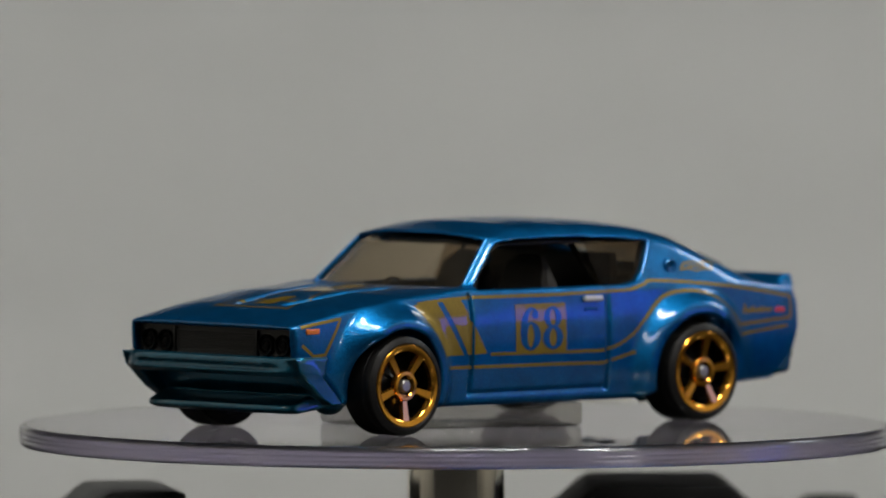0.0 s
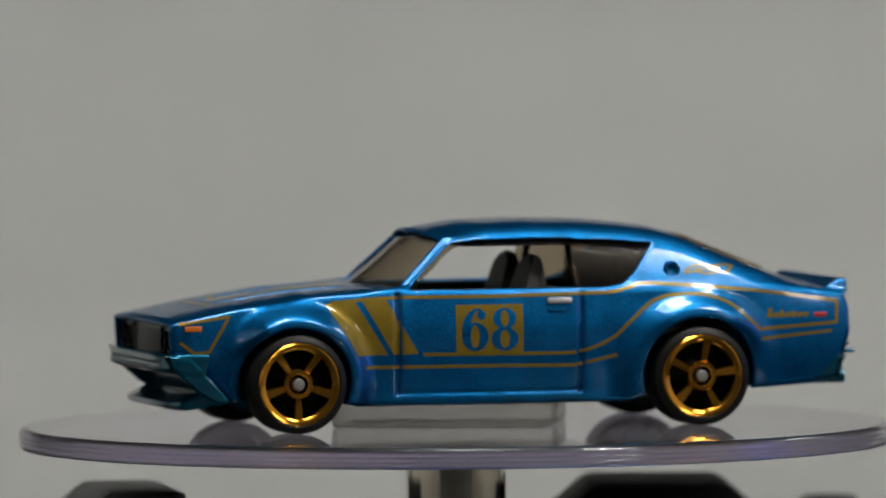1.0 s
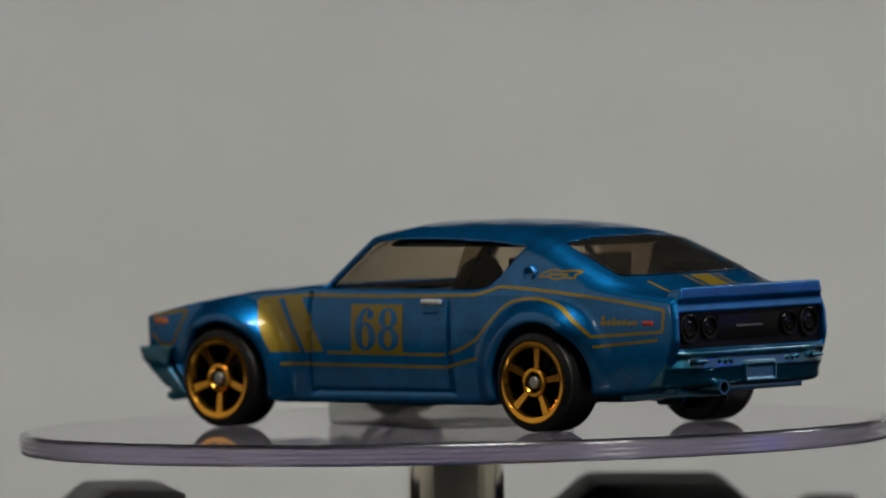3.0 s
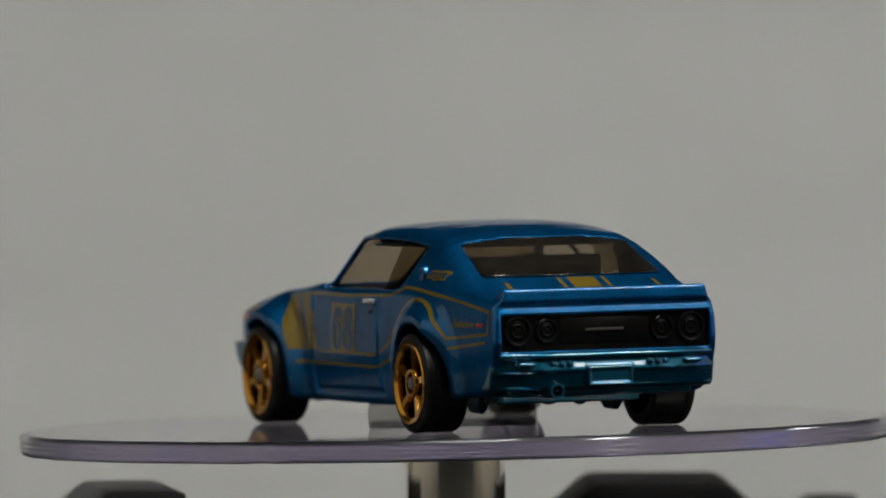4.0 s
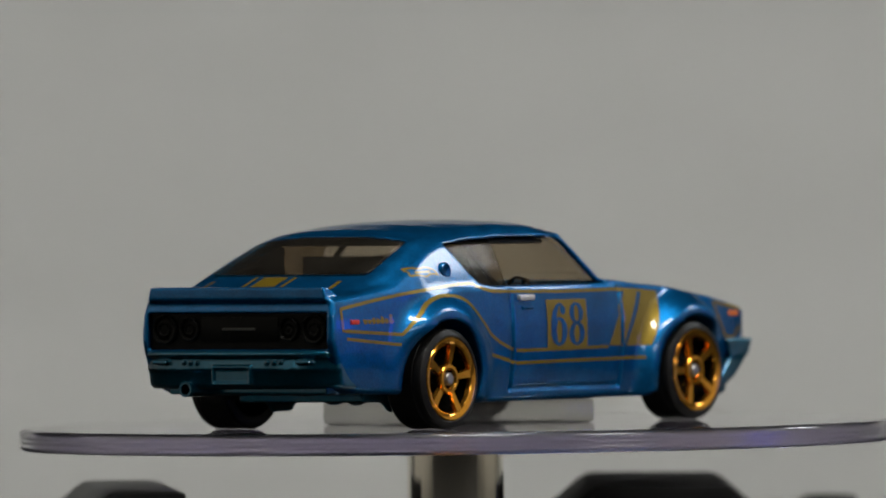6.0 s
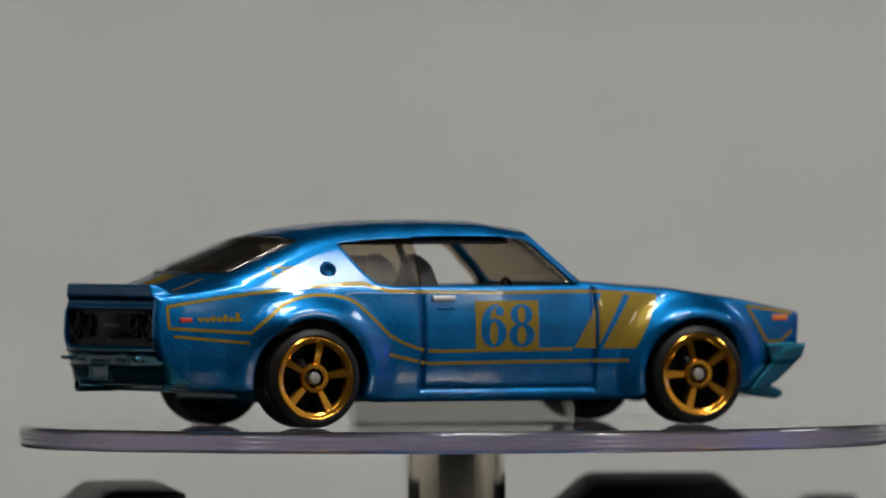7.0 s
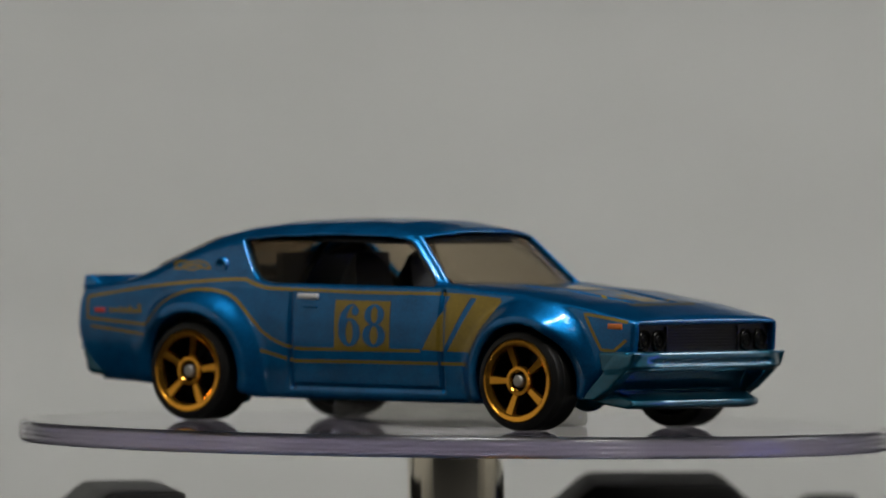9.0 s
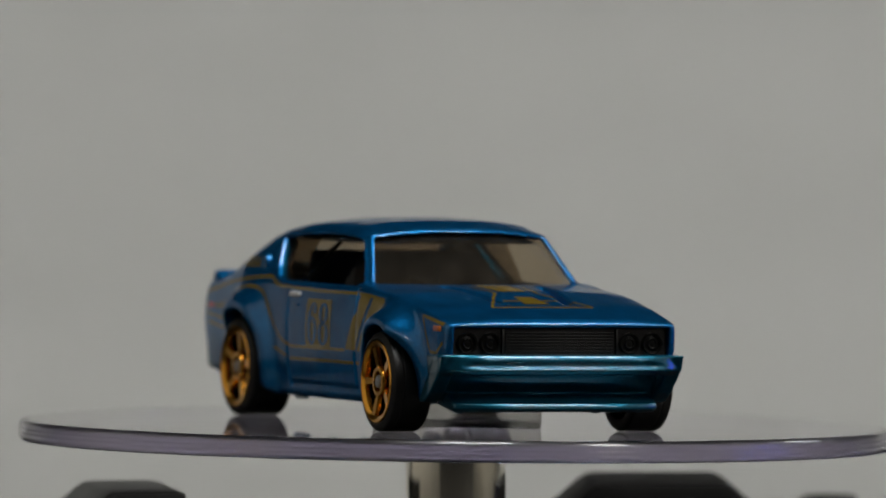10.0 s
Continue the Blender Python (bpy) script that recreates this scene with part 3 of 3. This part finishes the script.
def build_chassis():
    f = smin(block(-26.5, 28.5, -1, 7.6, 2.75, 4.6), block(-33.0, -26.0, -1, 7.6, 3.6, 4.6), 0.3)
    f = smin(f, block(-13.2, 14.0, -1, 11.9, 2.5, 4.6), 0.3)
    fin = spread(polygon_distance(GX[:, None], GZ[None, :], [(-17.5, 4.3), (-18.6, 1.75), (-21.5, 1.7), (-23.5, 4.3)]))
    fin_y = np.abs(AY - 7.1) - 0.75 + 0.35 * (3.2 - Z3)
    f = smin(f, np.maximum(fin, fin_y * 0.9), 0.4)
    f = smin(f, block(-35.2, -30.0, -1, 9.6, 3.75, 4.8), 0.3)
    f = smin(f, np.sqrt((Y3 + 0.1) ** 2 + (Z3 - 3.3) ** 2 + ((X3 + 21.0) * 0.5) ** 2) - 0.95, 0.3)
    f = smin(f, np.sqrt((Y3 + 3.2) ** 2 + (Z3 - 3.0) ** 2 + ((X3 + 21.5) * 0.5) ** 2) - 0.7, 0.2)
    # axle tubes
    for ax in (AXLE_X, -AXLE_X):
        f = smin(f, np.maximum(np.sqrt((X3 - ax) ** 2 + (Z3 - AXLE_Z) ** 2) - 0.9, AY - 10), 0.2)
    # spring perches between the front wheels
    return smin(f, np.sqrt((AY - 7.2) ** 2 + (Z3 - 3.0) ** 2 + ((X3 - 24.0) * 0.6) ** 2) - 1.1, 0.3)


field_part("front_bumper", build_front_bumper(), BASE_PAINT, "teal cast bumper with a chin spoiler")
field_part("rear_bumper", build_rear_bumper(), BASE_PAINT, "teal cast bumper with a blank plate")
field_part("chassis", build_chassis(), BASE_PAINT, "dark teal cast underbody")
field_part("cabin_liner", LINER, INTERIOR, "black moulded cabin")
field_part("windshield", SCREEN, GLASS, "smoke-tinted clear windscreen")
field_part("rear_window", REAR_PANE, GLASS, "smoke-tinted rear window")
for keep in (1, -1):
    field_part("quarter_window", np.maximum(QUARTER, -keep * Y3), SIDE_GLASS, "smoke-tinted quarter window")


def build_cabin_fittings():
    for y in (4.6, -4.6):
        bm = bmesh.new()
        prism(bm, [(-3.3, 9.6), (-4.3, 13.2), (-5.2, 16.2), (-5.6, 17.0), (-6.3, 17.1), (-6.7, 16.6), (-6.6, 14.0), (-6.3, 9.6)], y - 3.5, y + 3.5, "y")
        for v in bm.verts:
            if v.co.z > 15.5:
                v.co.y = y + (v.co.y - y) * (0.34 if v.co.z > 16.3 else 0.8)
        bmesh.ops.bevel(bm, geom=bm.edges[:], offset=0.28, segments=2, affect="EDGES")
        box(bm, -4.5, 2.2, y - 3.4, y + 3.4, 9.3, 11.2, 0.4)
        bmesh.ops.scale(bm, vec=(MM, MM, MM), verts=bm.verts[:])
        part("seat", bm, INTERIOR, car, "charcoal bucket seat")
    bm = bmesh.new()
    prism(bm, [(5.6, 9.2), (5.2, 12.6), (6.0, 13.6), (8.5, 13.9), (10.8, 13.6), (11.0, 9.2)], -10.2, 10.2, "y", 0.2)
    bmesh.ops.scale(bm, vec=(MM, MM, MM), verts=bm.verts[:])
    part("dashboard", bm, INTERIOR, car, "charcoal dashboard")
    bm = bmesh.new()
    tilt = Matrix.Translation((4.7, -4.6, 13.2)) @ Matrix.Rotation(radians(68), 4, "Y")
    ring = [(1.5 + 0.17 * math.cos(a), 0.17 * math.sin(a)) for a in np.linspace(0, 2 * math.pi, 9)[:-1]]
    lathe(bm, ring, 32, "z", closed=True)
    for i in range(3):
        box(bm, 0.1, 1.5, -0.15, 0.15, -0.1, 0.1, turn=Matrix.Rotation(radians(90 + 120 * i), 4, "Z"))
    bmesh.ops.transform(bm, matrix=Matrix.Scale(MM, 4) @ tilt, verts=bm.verts[:])
    part("steering_wheel", bm, INTERIOR, car, "small black steering wheel")
    bm = bmesh.new()
    box(bm, -14.0, -9.2, -9.8, 9.8, 9.2, 13.2, 0.5)
    box(bm, -25.5, -13.8, -9.0, 9.0, 13.0, 14.3, 0.3)
    box(bm, -13.9, -12.9, -8.9, 8.9, 13.0, 17.0, 0.3)
    bmesh.ops.scale(bm, vec=(MM, MM, MM), verts=bm.verts[:])
    part("rear_bench", bm, INTERIOR, car, "charcoal rear bench and parcel shelf")
    for side in (1, -1):
        bm = bmesh.new()
        bottom, top = skin_y(-8.9, 13.6) - 1.0, skin_y(-8.9, 19.0) - 0.9
        prism(bm, [(-9.25, 13.4), (-8.6, 13.4), (-8.45, 19.0), (-9.1, 19.0)], -0.2, 0.2, "y")
        for v in bm.verts:
            f = (v.co.z - 13.4) / 5.6
            v.co.y = side * (bottom + (min(top, bottom) - 2.6 - bottom) * f) + v.co.y
        bmesh.ops.scale(bm, vec=(MM, MM, MM), verts=bm.verts[:])
        part("door_pillar", bm, BLACK, car, "thin black pillar behind the door")


def round_lamp(name, x, y, z, r, facing, label):
    """A bezel ring round a dished lens."""
    bm = bmesh.new()
    lathe(bm, [(r, 0), (r, 0.28), (r * 0.9, 0.38), (r * 0.76, 0.34), (r * 0.72, 0.15), (r * 0.72, 0)], 36, "x", closed=True)
    lathe(bm, [(r * 0.5, 0.0), (r * 0.5, 0.2), (r * 0.42, 0.27), (r * 0.3, 0.22), (r * 0.3, 0.0)], 28, "x", closed=True)
    lathe(bm, [(r * 0.74, 0.0), (r * 0.74, 0.1), (r * 0.3, 0.18), (r * 0.03, 0.2)], 28, "x")
    for v in bm.verts:
        v.co = Vector((v.co.x * facing + x, v.co.y + y, v.co.z + z)) * MM
    part(name, bm, BLACK, car, label)


def build_nose_and_tail():
    bm = bmesh.new()
    box(bm, 32.1, 32.42, -11.3, 11.3, 7.75, 10.65)
    bmesh.ops.scale(bm, vec=(MM, MM, MM), verts=bm.verts[:])
    grille = part("grille", bm, GRILLE, car, "black grille with fine slats")
    for i in range(8):
        bm = bmesh.new()
        z = 8.05 + 0.3 * i
        box(bm, 32.4, 32.66, -5.7, 5.7, z - 0.07, z + 0.07, 0.03)
        bmesh.ops.scale(bm, vec=(MM, MM, MM), verts=bm.verts[:])
        part("slat", bm, GRILLE, grille)
    for y in (-6.0, 6.0):
        bm = bmesh.new()
        box(bm, 32.4, 32.7, y - 0.12, y + 0.12, 7.8, 10.5, 0.04)
        bmesh.ops.scale(bm, vec=(MM, MM, MM), verts=bm.verts[:])
        part("grille_edge", bm, GRILLE, grille)
    for y in (9.75, 7.35, -7.35, -9.75):
        round_lamp("headlight", 32.42, y, 9.1, 1.08, 1, "round black headlight")
    bm = bmesh.new()
    box(bm, -36.4, -36.02, -10.85, 10.85, 8.2, 11.7)
    box(bm, -36.5, -36.35, -4.7, 4.7, 8.9, 11.35, 0.05)
    bmesh.ops.scale(bm, vec=(MM, MM, MM), verts=bm.verts[:])
    tail = part("tail_panel", bm, BLACK, car, "glossy black tail panel")
    bm = bmesh.new()
    box(bm, -36.66, -36.48, -2.0, 2.0, 10.05, 10.3, 0.04)
    bmesh.ops.scale(bm, vec=(MM, MM, MM), verts=bm.verts[:])
    part("badge_bar", bm, GREY_TRIM, tail)
    for y, r in ((9.1, 1.5), (6.05, 1.2), (-6.05, 1.2), (-9.1, 1.5)):
        round_lamp("tail_light", -36.4, y, 10.15, r, -1, "round black tail light")
    bm = bmesh.new()
    lathe(bm, [(0.55, -38.0), (0.75, -38.0), (0.75, -34), (0.55, -34)], 24, "x", (0, 5.6, 4.3), closed=True)
    bmesh.ops.scale(bm, vec=(MM, MM, MM), verts=bm.verts[:])
    part("exhaust_pipe", bm, BASE_PAINT, car, "stubby teal exhaust pipe")


def build_side_fittings():
    for s in (1, -1):
        bm = bmesh.new()
        y = skin_y(-6.1, 12.6)
        box(bm, -7.7, -5.2, y - 0.1, y + 0.42, 12.45, 13.0, 0.16)
        for v in bm.verts:
            v.co = Vector((v.co.x, v.co.y * s, v.co.z)) * MM
        part("door_handle", bm, SILVER, car, "bright silver door handle")
        bm = bmesh.new()
        y = skin_y(-6.1, 11.7)
        box(bm, -7.1, -5.3, y - 0.3, y + 0.12, 11.55, 11.85, 0.06)
        for v in bm.verts:
            v.co = Vector((v.co.x, v.co.y * s, v.co.z)) * MM
        part("handle_edge", bm, PAINT, car, "raised lip under the handle")
        bm = bmesh.new()
        y = skin_y(-18.3, 15.6)
        lathe(bm, [(0.85, -0.4), (0.85, 0.12), (0.72, 0.28), (0.5, 0.3), (0.35, 0.2), (0.05, 0.18)], 28, "y")
        for v in bm.verts:
            v.co = Vector((v.co.x - 18.4, (v.co.y + y) * s, v.co.z + 15.55)) * MM
        part("filler_cap", bm, PAINT, car, "round raised fuel cap")
        for name, x0, x1, z0, z1, mat, label in (("front_marker", 30.0, 31.7, 10.25, 10.8, ORANGE, "orange side marker lamp"), ("rear_marker", -34.4, -33.1, 10.55, 11.0, RED, "red side marker lamp")):
            bm = bmesh.new()
            y = min(skin_y(x0, (z0 + z1) / 2), skin_y(x1, (z0 + z1) / 2))
            y1 = max(skin_y(x0, (z0 + z1) / 2), skin_y(x1, (z0 + z1) / 2))
            box(bm, x0, x1, y - 0.3, y1 + 0.06, z0, z1, 0.08)
            for v in bm.verts:
                v.co = Vector((v.co.x, v.co.y * s, v.co.z)) * MM
            part(name, bm, mat, car, label)


build_cabin_fittings()
build_nose_and_tail()
build_side_fittings()


# ---- gold prints that follow the skin ----
def settle(bm, side, lift, name, mat, label=""):
    """Lays a flat (x, z) mesh on the flank, or with side 0 an (x, y) one on the top."""
    for v in bm.verts:
        a, b = v.co.x, v.co.y
        if side:
            while not 9.0 < skin_y(a, b) < 15.6 and b > 6:
                b -= 0.1
            v.co = Vector((a, side * (skin_y(a, b) + lift), b)) * MM
        else:
            v.co = Vector((a, b, skin_z(a, b) + lift)) * MM
    return part(name, bm, mat, car, label, 80)


def strip(points, width, side, name="stripe", lift=0.035, mat=GOLD_PRINT, label="thin gold stripe"):
    pts = [Vector(p) for p in points]
    fine = []
    for a, b in zip(pts, pts[1:]):
        n = max(1, int((b - a).length / 0.35))
        fine += [a.lerp(b, i / n) for i in range(n)]
    fine.append(pts[-1])
    bm = bmesh.new()
    rows = []
    for i, p in enumerate(fine):
        d = (fine[min(i + 1, len(fine) - 1)] - fine[max(i - 1, 0)]).normalized()
        n = Vector((-d.y, d.x)) * width / 2
        rows.append([bm.verts.new((p.x + n.x * k, p.y + n.y * k, 0)) for k in (-1, 0, 1)])
    for a, b in zip(rows, rows[1:]):
        for k in (0, 1):
            bm.faces.new((a[k], b[k], b[k + 1], a[k + 1]))
    return settle(bm, side, lift, name, mat, label)


def dice(bm, step=0.4):
    xs = [v.co.x for v in bm.verts]
    ys = [v.co.y for v in bm.verts]
    for axis, lo, hi in ((0, min(xs), max(xs)), (1, min(ys), max(ys))):
        for c in np.arange(lo + step, hi, step):
            co, no = [0, 0, 0], [0, 0, 0]
            co[axis], no[axis] = float(c), 1
            bmesh.ops.bisect_plane(bm, geom=bm.verts[:] + bm.edges[:] + bm.faces[:], plane_co=co, plane_no=no, dist=1e-6)


def fill(outline, side, name, lift=0.03, mat=GOLD_PRINT, label=""):
    bm = bmesh.new()
    bm.faces.new([bm.verts.new((a, b, 0)) for a, b in outline])
    dice(bm)
    return settle(bm, side, lift, name, mat, label)


def smooth_line(points, n=6):
    """A rounded line through points."""
    pts = [Vector(p) for p in points]
    pts = [pts[0] * 2 - pts[1]] + pts + [pts[-1] * 2 - pts[-2]]
    out = []
    for a, b, c, d in zip(pts, pts[1:], pts[2:], pts[3:]):
        for i in range(n):
            t = i / n
            out.append(0.5 * (2 * b + (c - a) * t + (2 * a - 5 * b + 4 * c - d) * t ** 2 + (3 * b - a - 3 * c + d) * t ** 3))
    return out + [pts[-2]]


def bold_six_and_eight(x, z, side, mat, lift):
    """The race number in fat bookish numerals: heavy sides, thin tops and bottoms."""
    bm = bmesh.new()

    def loop(cx, cz, rx, ry, ix, iy):
        rings = []
        for f in np.linspace(0, 1, 5):
            rings.append([bm.verts.new((cx + (rx + (ix - rx) * f) * math.cos(a), cz + (ry + (iy - ry) * f) * math.sin(a), 0))
                          for a in np.linspace(0, 2 * math.pi, 33)[:-1]])
        for r0, r1 in zip(rings, rings[1:]):
            for k in range(32):
                bm.faces.new((r0[k], r0[(k + 1) % 32], r1[(k + 1) % 32], r1[k]))

    def stem(points):
        fine = smooth_line([p[:2] for p in points], 5)
        widths = np.interp(np.linspace(0, len(points) - 1, len(fine)), range(len(points)), [p[2] for p in points])
        rows = []
        for k, p in enumerate(fine):
            d = (fine[min(k + 1, len(fine) - 1)] - fine[max(k - 1, 0)]).normalized()
            n = Vector((-d.y, d.x)) * float(widths[k]) / 2
            rows.append([bm.verts.new((p.x + n.x * e, p.y + n.y * e, 0)) for e in (-1, 0, 1)])
        for r0, r1 in zip(rows, rows[1:]):
            for e in (0, 1):
                bm.faces.new((r0[e], r1[e], r1[e + 1], r0[e + 1]))

    six, eight = -1.55, 1.55
    loop(six + 0.05, -0.72, 1.36, 1.42, 0.45, 1.14)
    stem([(six - 0.9, -0.7, 0.84), (six - 0.88, 0.2, 0.86), (six - 0.68, 1.0, 0.76), (six - 0.25, 1.65, 0.52), (six + 0.28, 1.98, 0.26), (six + 0.75, 1.85, 0.24)])
    loop(six + 0.72, 1.42, 0.45, 0.45, 0.02, 0.02)
    loop(eight, 1.07, 1.2, 1.05, 0.42, 0.82)
    loop(eight, -0.97, 1.4, 1.17, 0.5, 0.9)
    for v in bm.verts:
        v.co = Vector((x - side * v.co.x, z + v.co.y, 0))
    return settle(bm, side, lift, "race_number", mat, "blue race number 68")


def build_prints():
    for s in (1, -1):
        strip([(17.0, 12.85), (13.5, 13.15), (9.7, 13.3), (0, 13.25), (-10.4, 13.4)] + smooth_line([(-10.4, 13.4), (-12.2, 13.5), (-13.9, 13.9), (-16.0, 14.25), (-25.4, 13.5), (-34.6, 12.25), (-35.6, 11.9)])[1:], 0.33, s)
        loop = [(-35.6, 11.9), (-35.5, 9.95), (-27.2, 9.45)] + smooth_line([(-27.2, 9.45), (-25.8, 10.7), (-23.9, 12.2), (-21.8, 12.95), (-19.9, 13.15), (-17.8, 13.0), (-16.0, 12.4), (-14.2, 10.9), (-12.3, 9.1)])[1:]
        strip(loop + smooth_line([(-12.3, 9.1), (-10.5, 8.2), (-8.1, 7.55), (-5, 7.5)])[1:] + [(7.6, 7.6)], 0.33, s)
        strip([(-12.4, 7.2), (-8.1, 6.25), (0, 6.35), (13.6, 6.4)], 0.34, s)
        strip([(-35.0, 9.15), (-27.4, 8.45)], 0.3, s)
        fwd = 0.4 if s > 0 else 0.0      # the print sits a little further forward on the left flank
        fill([(x + fwd * 0.7, z) for x, z in ((17.2, 12.75), (14.2, 13.0), (10.9, 7.6), (14.2, 7.6))], s, "broad_bar", label="broad slanted gold bar")
        fill([(x + fwd * 0.7, z) for x, z in ((13.5, 13.1), (11.0, 13.1), (7.8, 7.7), (10.3, 7.6))], s, "slim_bar", label="slim slanted gold bar")
        fill([(x + fwd, z) for x, z in ((3.85, 12.45), (3.85, 7.5), (-3.05, 7.5), (-3.05, 12.45))], s, "number_panel", 0.05, label="gold race number panel")
        bold_six_and_eight(0.4 + fwd, 9.98, s, PAINT, 0.085)
        # marker frames at the nose
        strip([(32.3, 10.95), (30.5, 11.25), (27.2, 11.7), (29.3, 8.2), (30.8, 8.1), (32.2, 9.2)], 0.32, s, "marker_frame", label="thin gold frame round the marker")
        # plain shapes in place of badges
        flame = [(-19.7, 15.2), (-20.4, 15.75), (-21.6, 15.95), (-22.6, 15.8), (-23.6, 15.9), (-24.9, 15.75), (-24.2, 15.45), (-24.4, 15.15), (-23.0, 15.2), (-21.9, 15.05), (-20.9, 15.3)]
        strip(smooth_line(flame + flame[:1], 3), 0.2, s, "badge_outline", label="small gold wavy badge outline")
        fill([(-20.9, 15.4), (-23.4, 15.35), (-23.4, 15.6), (-20.9, 15.66)], s, "badge_bar")
        for i, x in enumerate(np.linspace(-28.2, -32.0, 7)):
            h = (0.55, 0.3, 0.42, 0.3, 0.36, 0.25, 0.25)[i]
            fill([(x, 10.55), (x, 10.55 + h * 1.6), (x - 0.42, 10.62 + h * 1.6), (x - 0.42, 10.55)], s, "script_bar")
        strip([(-28.0, 10.75), (-32.6, 10.9)], 0.22, s, "script_bar", label="gold script bar")
    # hood and tail lid
    fill([(12.8, -1.9), (19.5, -1.5), (19.5, 1.5), (12.8, 1.9)], 0, "hood_panel", label="gold hood panel")
    strip([(27.8, -5.4), (27.8, 5.4)], 0.42, 0, "hood_stripe", label="gold hood stripe")
    for s in (1, -1):
        strip([(15.0, s * 2.7), (20.5, s * 2.2), (23.6, s * 3.6), (27.6, s * 5.2)], 0.3, 0, "hood_line", label="thin gold line on the hood")
        strip([(24.6, s * 1.2), (24.6, s * 3.2)], 0.5, 0, "hood_bar")
    fill([(22.4, -0.9), (26.4, -1.3), (26.4, 1.3), (22.4, 0.9)], 0, "hood_bar")
    for s in (1, -1):
        strip([(-30.2, s * 2.35), (-33.6, s * 2.35)], 0.38, 0, "lid_stripe", label="gold tail lid stripe")
        strip([(-30.2, s * 7.7), (-33.4, s * 7.9)], 0.42, 0, "lid_stripe", label="gold tail lid stripe")
    fill([(-30.2, -1.45), (-33.6, -1.45), (-33.6, 1.45), (-30.2, 1.45)], 0, "lid_panel", label="gold tail lid panel")


build_prints()


# ---- what turns ----
# the turntable's angle in degrees every half second, clockwise seen from above
ANGLES = (42.47, 27.96, 13.95, -0.12, -14.35, -28.58, -42.44, -56.16, -69.76, -83.53, -97.50, -111.83, -126.59, -141.50, -156.53, -171.46, -186.53,
          -201.92, -217.81, -233.82, -249.70)


def motions():
    lift = Matrix.Translation((0, 0, TABLE_TO_DISC))
    for ob, local in ((turntable, Matrix()), (riser, TILT @ pose(-0.0006, 0.0, 0, 0, 0, -20.5)), (car, DISC_TO_CAR)):
        walk(ob, [(0.5 * i, lift @ pose(0, 0, 0, 0, 0, a) @ local) for i, a in enumerate(ANGLES)])


motions()
